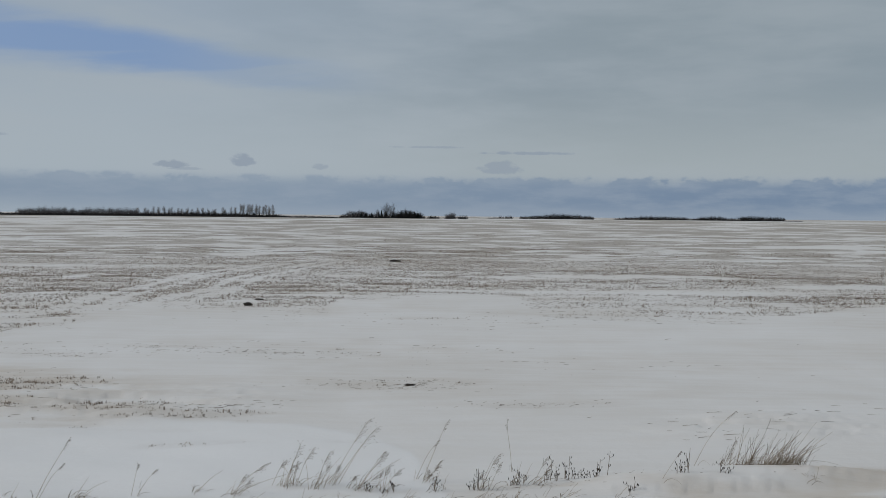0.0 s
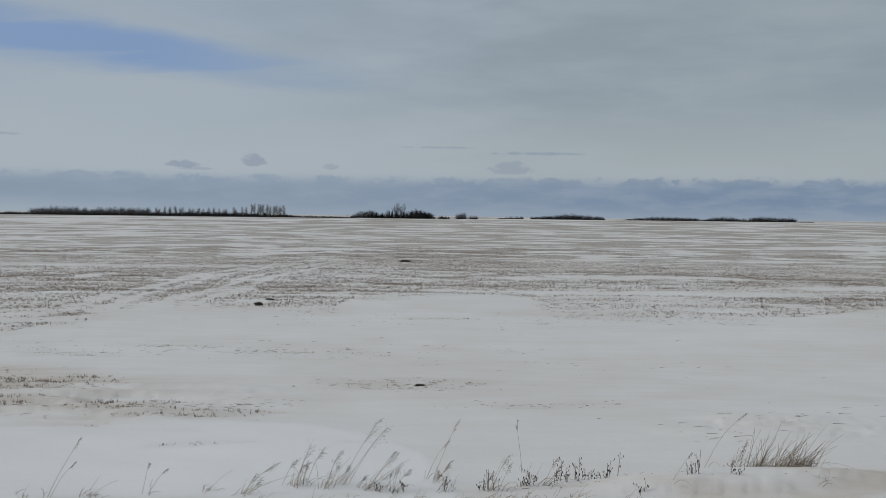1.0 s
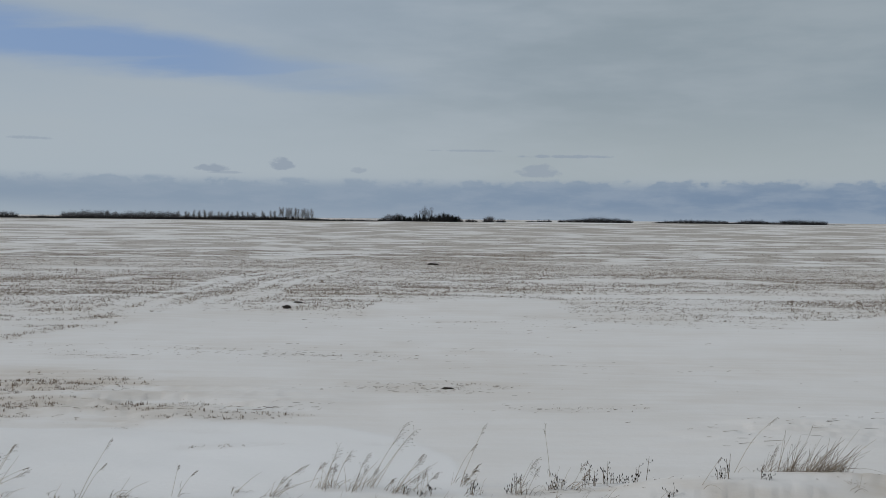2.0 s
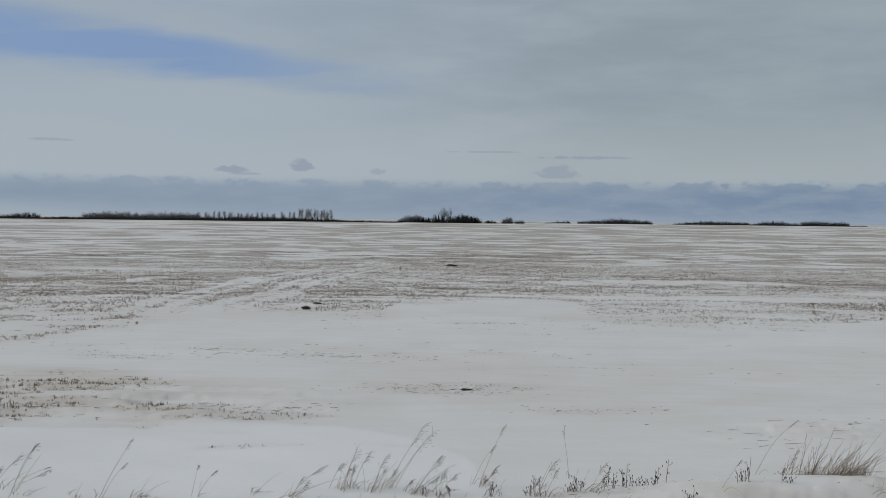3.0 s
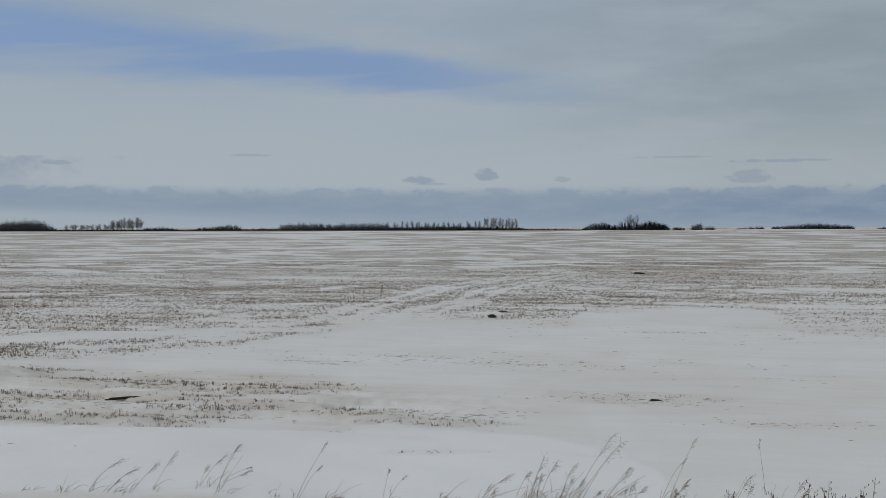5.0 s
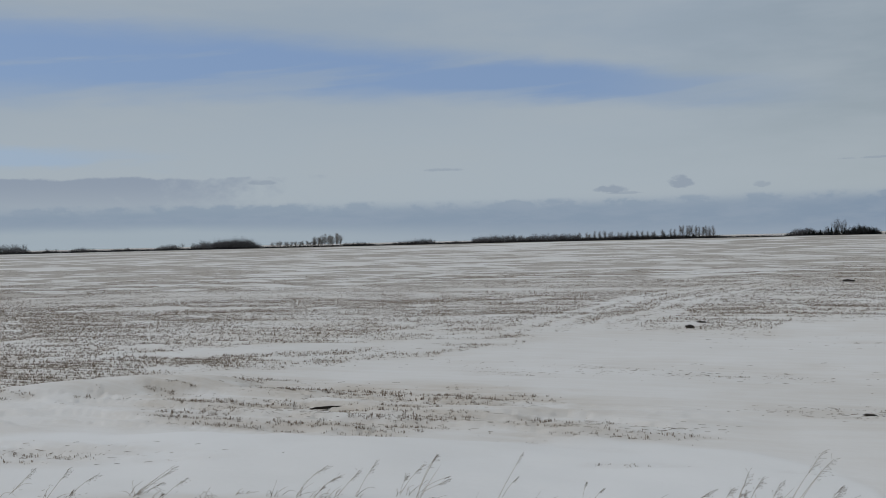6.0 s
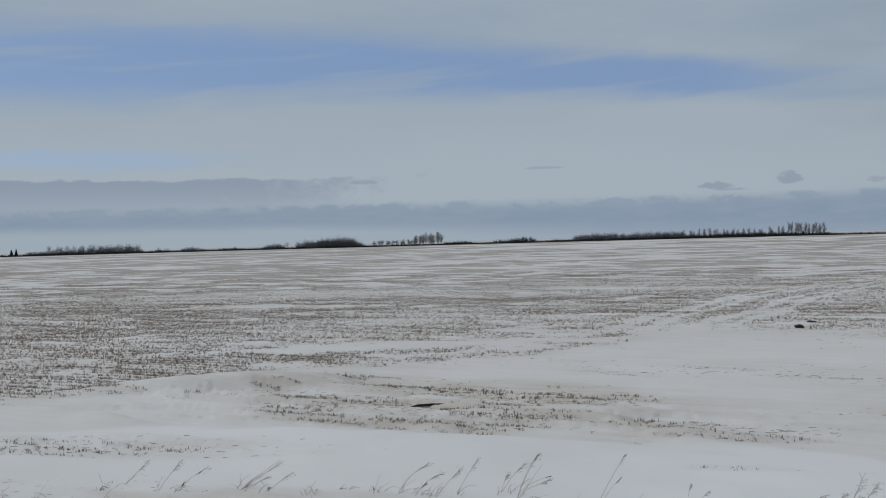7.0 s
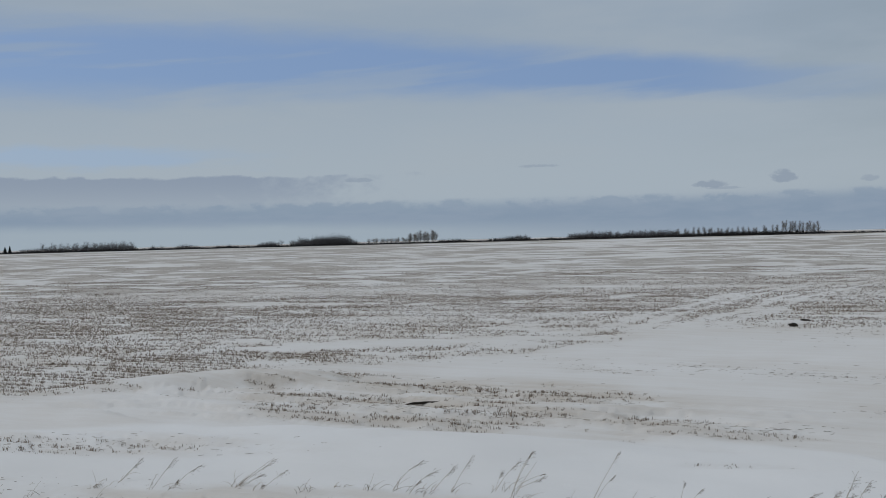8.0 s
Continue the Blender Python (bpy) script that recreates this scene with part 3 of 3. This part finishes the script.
thicket("brush_belt", ((5.2, 4.3, 1.6, 5.2, 1.6), (4.4, 3.5, 6.0, 4.2, 0.8), (3.6, 0.6, 3.4, 3.6, 0.6), (2.0, 0.5, 6.2, 4.4, 1.8), (0.25, -0.4, 2.4, 1.5, 1.0)), 800,
        "dark farmyard shelterbelt of bush", BRUSH, 26, 1.2)
thicket("brush_belt", ((-0.75, -1.3, 2.8, 3.0, 2.0), (-1.5, -1.95, 2.2, 2.2, 1.4)), 800, "pair of lone bare bushes in the open field", HAZY_TWIG, 27, 0.9)
thicket("brush_belt", ((-3.1, -4.5, 1.0, 2.8, 0.3), (-4.9, -9.0, 2.8, 3.6, 2.6)), 1050, "far low belt of leafless trees", BRUSH, 28, 1.3)
thicket("brush_belt", ((-10.2, -14.1, 2.0, 3.6, 2.0), (-14.1, -16.8, 2.0, 2.4, 3.0), (-16.8, -19.1, 5.6, 4.4, 0.5), (-19.1, -20.0, 1.5, 1.0, 0)), 1150,
        "far square-topped shelterbelt of dark trees", BRUSH, 29, 1.2)

# tall bare poplars
POPLAR_TEXT = "slender pale leafless poplar in a shelterbelt row"
poplars = [bare_tree("poplar_tree", 40 + i, 8.6, 1.25, 1.3, 130, 0.10, PALE_TWIG, POPLAR_TEXT) for i in range(4)]
spots = []
rng = np.random.default_rng(4)
for az in np.linspace(16.0, 10.9, 21):
    spots.append((az + rng.uniform(-0.09, 0.09), 765, rng.uniform(0.56, 0.86), rng.uniform(0.9, 1.3)))
for az in np.linspace(10.65, 8.9, 11):
    spots.append((az + rng.uniform(-0.06, 0.06), 760 + rng.uniform(-6, 6), rng.uniform(0.95, 1.2), rng.uniform(1.1, 1.5)))
for az in np.linspace(33.2, 31.1, 11):
    spots.append((az + rng.uniform(-0.06, 0.06), 900, rng.uniform(0.5, 0.68), rng.uniform(1.4, 1.9)))
for az in np.linspace(31.0, 29.45, 12):
    spots.append((az + rng.uniform(-0.06, 0.06), 745 + rng.uniform(-8, 8), rng.uniform(0.9, 1.15) * (0.85 if az > 30.5 else 1.0), rng.uniform(1.3, 1.8)))
for i, s in enumerate(spots):
    if i < 4:
        tagged(put(poplars[i], *s), group="shelterbelt poplars")
    else:
        stand(poplars[i % 4], *s, turn=rng.uniform(0, 360))

# broad bare trees among the brush
ashes = [bare_tree("bare_tree", 60 + i, 6.8, 1.9, 0.8, 46, 0.14, HAZY_TWIG, "broad grey leafless tree in the field-edge brush") for i in range(3)]
spots = []
for lo, hi, count, dist, tall in ((50.5, 46.2, 16, 745, 1.05), (38.9, 38.2, 2, 748, 0.75), (37.4, 34.2, 14, 752, 1.1), (24.9, 24.5, 2, 748, 0.8), (21.9, 16.3, 22, 750, 0.95),
                                  (4.7, 3.9, 5, 795, 1.0), (3.12, 2.95, 2, 800, 1.2), (2.66, 2.28, 6, 800, 1.95), (-0.8, -1.25, 3, 798, 0.8), (-3.9, -4.4, 3, 1050, 0.6), (-6.8, -8.9, 12, 1050, 0.72)):
    for az in np.linspace(lo, hi, count):
        spots.append((az + rng.uniform(-0.1, 0.1), dist + rng.uniform(-4, 4), tall * rng.uniform(0.68, 0.98), rng.uniform(0.9, 1.4)))
for i, s in enumerate(spots):
    if i < 3:
        tagged(put(ashes[i], *s), group="field-edge trees")
    else:
        stand(ashes[i % 3], *s, turn=rng.uniform(0, 360))

# spruces
spruces = [spruce_tree(80 + i, 7.0, 1.7) for i in range(2)]
spots = [(3.95, 796, 0.72, 1.0), (3.72, 796, 0.6, 1.0), (3.4, 797, 0.62, 1.1), (3.0, 795, 0.8, 0.9), (2.85, 797, 0.9, 1.0), (2.62, 800, 0.85, 1.2), (2.2, 798, 0.8, 1.2),
         (1.75, 796, 0.8, 1.3), (1.5, 797, 0.92, 1.4), (1.25, 795, 0.9, 1.5), (1.0, 797, 0.78, 1.4), (0.8, 796, 0.66, 1.3), (52.35, 740, 0.7, 1.0), (52.12, 741, 0.78, 0.9),
         (10.3, 745, 0.42, 1.0), (9.9, 745, 0.5, 1.0), (9.6, 745, 0.4, 1.0)]
for i, s in enumerate(spots):
    if i < 2:
        tagged(put(spruces[i], *s), group="farmyard spruces")
    else:
        stand(spruces[i % 2], *s, turn=rng.uniform(0, 360))


# ---------------------------------------------------------------- roadside grass
def ground_z(x, y):
    return float(drift_height(np.array([x]), np.array([y]))[0])


def dry_stalk(rng, base, tip, head, bow):
    """The stalk from base to tip, bowed and a little kinked, and its seed head if it has one."""
    stalk, way = Stems(4), tip - base
    length = way.length
    side = Vector((way.y, -way.x, 0)) * rng.normal(0, 0.04)
    points, steps = [], 9
    wave = rng.uniform(0, 6)
    for k in range(steps + 1):
        t = k / steps
        lift = Vector((0, 0, 1)) * bow * length * math.sin(math.pi * t)
        points.append(base + way * t + lift + side * math.sin(math.pi * t) + Vector((math.sin(wave + 5 * t), math.cos(wave * 1.7 + 4 * t), 0)) * 0.006 * t * length * 3)
    thick = 0.0014 + 0.0016 * min(length, 0.5)
    for k in range(steps):
        stalk.add(points[k], points[k + 1], thick * (1.1 - 0.6 * k / steps), thick * (1.1 - 0.6 * (k + 1) / steps))
    grains = Stems(4)
    if head != "bare":
        span = {"panicle": 0.38, "spike": 0.22, "plume": 0.75}[head]
        count = {"panicle": 22, "spike": 18, "plume": 46}[head]
        reach = {"panicle": 0.050, "spike": 0.016, "plume": 0.030}[head] * (0.6 + length)
        lean = Vector((way.x, way.y, 0)).normalized()
        for k in range(count):
            t = 1 - span * (k / count) ** 0.9
            f = t * steps
            n = min(steps - 1, int(f))
            root = points[n].lerp(points[n + 1], f - n)
            along = (points[n + 1] - points[n]).normalized()
            out = (along * rng.uniform(0.4, 1.0) + lean * rng.uniform(-0.1, 0.9) + Vector((rng.normal(0, 0.35), rng.normal(0, 0.35), rng.normal(-0.15, 0.3)))).normalized()
            far = root + out * reach * rng.uniform(0.35, 1.1)
            grains.add(root, far, 0.0007, 0.0006)
            mid = far + (out + Vector((0, 0, -0.5))).normalized() * rng.uniform(0.006, 0.013)
            grains.add(far, far.lerp(mid, 0.5), 0.0008, 0.0027)
            grains.add(far.lerp(mid, 0.5), mid, 0.0027, 0.0005)
    return stalk, grains


def dry_blade(rng, base, height, out, curl):
    """A dead leaf that rises, arches over and hangs."""
    blade, a = Stems(3), base
    for k in range(7):
        t = (k + 1) / 7
        b = base + out * t ** 1.15 + Vector((0, 0, height * (1.55 * t - curl * t ** 2.2))) + Vector((rng.normal(0, 0.03), rng.normal(0, 0.03), 0)) * height
        blade.add(a, b, 0.0026 * (1.15 - 0.75 * t), 0.0026 * (1.0 - 0.8 * t))
        a = b
    return blade


def grass_tuft(seed, x, y, tall, side, stalks, blades, head, label):
    """A tuft of dead grass whose tallest stalk ends at the height tall, leaning over by side."""
    rng = np.random.default_rng(seed)
    tuft = tagged(new("grass_tuft"), label, "grass tuft", "roadside grass tufts")
    r = math.hypot(x, y)
    across, away = Vector((y / r, -x / r, 0)), Vector((x / r, y / r, 0))
    for i in range(stalks):
        size = 1.0 if i == 0 else rng.uniform(0.25, 0.92)
        base = across * rng.normal(0, 0.012 * min(stalks, 7)) + away * rng.normal(0, 0.04) + Vector((0, 0, -0.03))
        if i == 0:
            base = Vector((0, 0, -0.03))
        tip = base + across * side * size * (1 if i == 0 else rng.normal(1.0, 0.55)) + away * rng.normal(0, 0.05) + Vector((0, 0, tall * size + 0.03))
        if i and rng.random() < 0.2:
            tip = tip + across * 0.08 * rng.normal(0, 1)
        kind = head if i == 0 or rng.random() < 0.45 else "bare"
        stalk, grains = dry_stalk(rng, base, tip, kind, rng.uniform(0.0, 0.09))
        ob = part_of(tuft, "stalk", *stalk.arrays(), SEED if kind == "plume" or stalks > 9 and rng.random() < 0.6 else DRY_GRASS)
        if kind != "bare":
            part_of(ob, "seed_head", *grains.arrays(), SEED)
    for i in range(blades):
        base = across * rng.normal(0, 0.05) + away * rng.normal(0, 0.05) + Vector((0, 0, -0.02))
        h = max(0.07, min(0.17, tall * 0.8)) * rng.uniform(0.4, 1.1)
        out = (across * rng.normal(0.8, 0.7) + away * rng.normal(0, 0.5)) * h * rng.uniform(0.5, 1.1)
        part_of(tuft, "blade", *dry_blade(rng, base, h, out, rng.uniform(0.5, 1.5)).arrays(), DRY_GRASS if rng.random() < 0.45 else SEED)
    tuft.location = (x, y, ground_z(x, y))
    return tuft


def weed(seed, tall):
    """A stiff dead weed with dark knobs of seed."""
    rng = np.random.default_rng(seed)
    plant = tagged(new("dead_weed"), "stiff dead brown weed with dark seed knobs", "weed", "roadside weeds")
    for i in range(3):
        stalk = Stems(4)
        base = Vector((rng.normal(0, 0.03), rng.normal(0, 0.03), -0.03))
        top = base + Vector((rng.normal(0.08, 0.13), rng.normal(0, 0.1), 1)) * tall * (1.0 if i == 0 else rng.uniform(0.45, 0.85))
        stalk.add(base, base.lerp(top, 0.5), 0.0032, 0.0025)
        stalk.add(base.lerp(top, 0.5), top, 0.0025, 0.0015)
        stem = part_of(plant, "stem", *stalk.arrays(), SEED)
        for k in range(4):
            knob = Stems(5)
            s = base.lerp(top, rng.uniform(0.3, 1.0))
            e = s + Vector((rng.normal(0, 0.022), rng.normal(0, 0.022), 0.018))
            knob.add(s, e, 0.0012, 0.0010)
            for lo, hi, ra, rb in ((0, 0.004, 0.001, 0.004), (0.004, 0.012, 0.004, 0.0035), (0.012, 0.02, 0.0035, 0.0006)):
                knob.add(e + Vector((0, 0, lo)), e + Vector((0, 0, hi)), ra, rb)
            part_of(stem, "seed_knob", *knob.arrays(), NEAR_BLACK)
    return plant


# x, y, height and lean of each tuft's tallest stalk
FEATHERY = ((-1.75, 8.82, 0.26, 0.32), (-1.33, 9.12, 0.39, 0.16), (-1.22, 9.20, 0.33, 0.15), (-1.05, 9.10, 0.33, 0.15), (-0.91, 9.25, 0.56, 0.35),
            (-0.66, 9.10, 0.33, 0.26), (-0.42, 9.07, 0.20, 0.06), (-0.05, 9.46, 0.18, 0.15), (0.46, 9.21, 0.33, 0.17), (0.94, 9.37, 0.24, 0.15))
LONE = ((-0.66, 9.10, 0.33, 0.26), (-0.14, 9.50, 0.38, 0.21), (-0.07, 9.51, 0.56, 0.25), (0.80, 9.83, 0.53, -0.05), (2.12, 9.25, 0.25, 0.18), (2.64, 10.14, 0.57, 0.39),
        (-4.08, 8.48, 0.43, 0.21), (-4.25, 8.98, 0.08, 0.29), (-3.33, 8.55, 0.48, 0.28), (-3.31, 8.55, 0.26, 0.21), (-2.58, 8.74, 0.25, 0.07), (-2.54, 8.75, 0.24, 0.17))
BANK = ((-5.26, 8.29, 0.26, 0.31), (-5.07, 8.29, 0.19, 0.27), (-4.89, 8.43, 0.21, 0.23), (-4.68, 8.44, 0.30, 0.21), (-4.33, 8.65, 0.27, 0.25), (-4.15, 8.65, 0.39, 0.21),
        (-4.21, 8.85, 0.10, 0.29), (-8.30, 7.71, 0.20, 0.24), (-7.70, 7.59, 0.26, 0.23), (-7.45, 7.60, 0.21, 0.30), (-6.88, 7.93, 0.25, 0.40), (-6.52, 7.84, 0.16, 0.28))
CURLED = ((-5.46, 8.19, 0.16, 0.07), (-5.81, 8.19, 0.03, 0.18), (-8.30, 7.43, 0.19, -0.04), (-6.08, 7.96, 0.14, 0.09), (-6.88, 7.93, 0.25, 0.40), (-4.90, 8.26, 0.12, 0.16), (-3.95, 8.50, 0.07, 0.18),
          (-3.55, 8.56, 0.10, 0.08), (-3.03, 8.64, 0.16, 0.12), (-3.01, 8.65, 0.10, 0.25), (-2.07, 8.90, 0.16, 0.25), (-1.54, 8.56, 0.12, 0.14), (-0.58, 9.07, 0.16, 0.07), (0.04, 9.14, 0.19, 0.05),
          (0.77, 9.41, 0.20, 0.09), (0.60, 8.88, 0.11, 0.08), (-0.24, 8.74, 0.12, 0.08), (3.59, 9.38, 0.14, 0.03))
DENSE = ((3.06, 10.0, 0.38, 0.18), (3.14, 10.0, 0.55, 0.22), (3.24, 9.98, 0.38, 0.20), (3.33, 9.76, 0.30, 0.22), (3.43, 9.76, 0.42, 0.30), (3.50, 9.74, 0.25, 0.16))
for rows, stalks, blades, head, label in ((FEATHERY, 5, 9, "panicle", "wind-bent tuft of dry grass with feathery brown heads"), (LONE, 1, 1, "spike", "lone thin dry grass stalk with a seed head"),
                                          (BANK, 2, 3, "panicle", "thin leaning dry grass stalks with drooping heads"), (CURLED, 1, 9, "bare", "low tuft of curled dead grass in snow"),
                                          (DENSE, 20, 26, "bare", "dense wind-bent tuft of dead brown grass on a snow ridge")):
    for i, (x, y, tall, side) in enumerate(rows):
        grass_tuft(400 + i + stalks * 31, x, y, tall, side, stalks, blades, head, label)
grass_tuft(501, 2.94, 10.12, 0.29, 0.13, 3, 4, "plume", "dark fuzzy grass plume beside a dense tuft")

# sparse low litter of grass along the foot of the bank
rng = np.random.default_rng(77)
for i in range(34):
    x = rng.uniform(-9.5, 2.4) if i < 22 else rng.uniform(-1.7, 1.2)
    grass_tuft(520 + i, x, 8.72 + 0.2 * x - rng.uniform(-0.05, 0.3), rng.uniform(0.06, 0.15), rng.uniform(0.02, 0.14), 2, 4, "bare", "low tuft of curled dead grass in snow")

# x, y and height of each stiff weed
for i, (x, y, tall) in enumerate(((0.46, 9.21, 0.22), (0.78, 9.37, 0.15), (0.40, 9.18, 0.14), (0.86, 9.40, 0.13), (1.19, 9.53, 0.22), (1.28, 9.58, 0.26), (1.34, 9.54, 0.13), (1.11, 9.47, 0.16), (1.45, 9.58, 0.08), (1.53, 9.54, 0.10),
                                  (1.63, 9.59, 0.26), (1.81, 9.12, 0.13), (2.39, 9.43, 0.26), (2.34, 9.39, 0.14), (2.76, 9.45, 0.12), (-0.52, 9.02, 0.12), (0.05, 9.13, 0.16), (-0.32, 9.07, 0.11))):
    plant = weed(600 + i, tall)
    plant.location = (x, y, ground_z(x, y))


# ---------------------------------------------------------------- small near-black lumps on the snow
def clod(x, y, length, width, tall, turn, seed, label):
    bm = bmesh.new()
    bmesh.ops.create_icosphere(bm, subdivisions=3, radius=1)
    for v in bm.verts:
        k = 1 + 0.35 * noise.noise(v.co * 1.7 + Vector((seed * 3.1, 0, 0))) + 0.12 * noise.noise(v.co * 5 + Vector((0, seed, 0)))
        taper = 1 - 0.35 * v.co.x
        v.co = Vector((v.co.x * length * k, v.co.y * width * k * taper, v.co.z * tall * k * taper))
    me = bpy.data.meshes.new("dark_lump")
    bm.to_mesh(me)
    bm.free()
    me.materials.append(NEAR_BLACK)
    ob = tagged(new("dark_lump", me), label, "soil clod")
    ob.matrix_basis = pose(x, y, ground_z(x, y) + tall * 0.35, 0, 0, turn)
    return ob


clod(-4.96, 27.55, 0.13, 0.12, 0.06, 25, 1, "black lump proud of the snow")
clod(-4.95, 29.3, 0.15, 0.12, 0.03, 0, 2, "thin black lump in snow")
clod(-0.3, 14.9, 0.085, 0.06, 0.014, 0, 3, "small flat black lump in snow")
# dark sliver added for the shaded gap beneath the overhanging crust
clod(-7.82, 13.27, 0.25, 0.028, 0.018, 50, 4, "long dark sliver standing in for the shadow gap under broken snow crust")
clod(-2.0, 55.7, 0.3, 0.2, 0.08, 0, 5, "distant dark lump in the stubble")


# ---------------------------------------------------------------- fallen stems and broken crust
def fallen_stems(patches, seed, label):
    """Dead stems lying flat on the snow. patches: middle, half length and half depth, turn, how many, how long."""
    rng = np.random.default_rng(seed)
    starts, ends = [], []
    for cx, cy, rx, ry, turn, count, length in patches:
        u, v = rng.normal(0, 0.5, count) * rx, rng.normal(0, 0.5, count) * ry
        c, s = math.cos(radians(turn)), math.sin(radians(turn))
        middle = np.stack([cx + u * c - v * s, cy + u * s + v * c], 1)
        along = np.radians(turn + rng.normal(0, 14, count))
        half = (length * rng.uniform(0.25, 1.1, count) ** 1.5 / 2)[:, None]
        way = np.stack([np.cos(along), np.sin(along)], 1)
        starts.append(middle - way * half), ends.append(middle + way * half)
    a, b = np.concatenate(starts), np.concatenate(ends)
    a = np.column_stack([a, drift_height(a[:, 0], a[:, 1]) + rng.uniform(0, 0.004, len(a))])
    b = np.column_stack([b, drift_height(b[:, 0], b[:, 1]) + rng.uniform(0, 0.012, len(b))])
    wide = rng.uniform(0.0012, 0.0028, len(a))
    return tagged(new("fallen_stems", mesh_of("fallen_stems", *stem_arrays(a, b, wide, wide * 0.5, 4), STRAW)), label, "fallen stems", kind="stuff")


# thin prisms laid along the dark lines of the crusted snow
fallen_stems(((3.9, 12.2, 1.1, 0.8, 4, 22, 0.20), (5.0, 12.9, 1.0, 0.7, 6, 14, 0.2), (3.0, 11.5, 0.6, 0.5, 2, 12, 0.18)), 301, "thin flat brown streaks lying on crusted snow")
fallen_stems(((-9.2, 12.6, 2.4, 0.7, 2, 160, 0.14), (-6.8, 12.6, 2.2, 0.6, 4, 120, 0.13), (-7.6, 14.6, 3.2, 1.2, 0, 160, 0.12), (-10.2, 9.2, 2.4, 0.4, 12, 160, 0.1)), 302, "broken brown straw lying among stubble and crusted snow")
fallen_stems(((-3.6, 18.6, 3.5, 0.9, 3, 150, 0.09), (-0.6, 14.9, 1.6, 0.5, 0, 120, 0.08), (-3.0, 13.0, 1.6, 0.3, 12, 110, 0.1), (1.2, 13.3, 1.2, 0.25, 6, 40, 0.08), (2.0, 24.5, 6.0, 1.6, 0, 110, 0.09), (2.5, 17.5, 4.5, 2.0, 0, 30, 0.1)), 303, "scattered straw litter lying on smooth snow")
fallen_stems(((-8.9, 7.2, 2.2, 0.4, 14, 60, 0.05), (1.5, 9.4, 2.0, 0.3, 10, 40, 0.05)), 304, "dead grass litter along the snowy road bank")
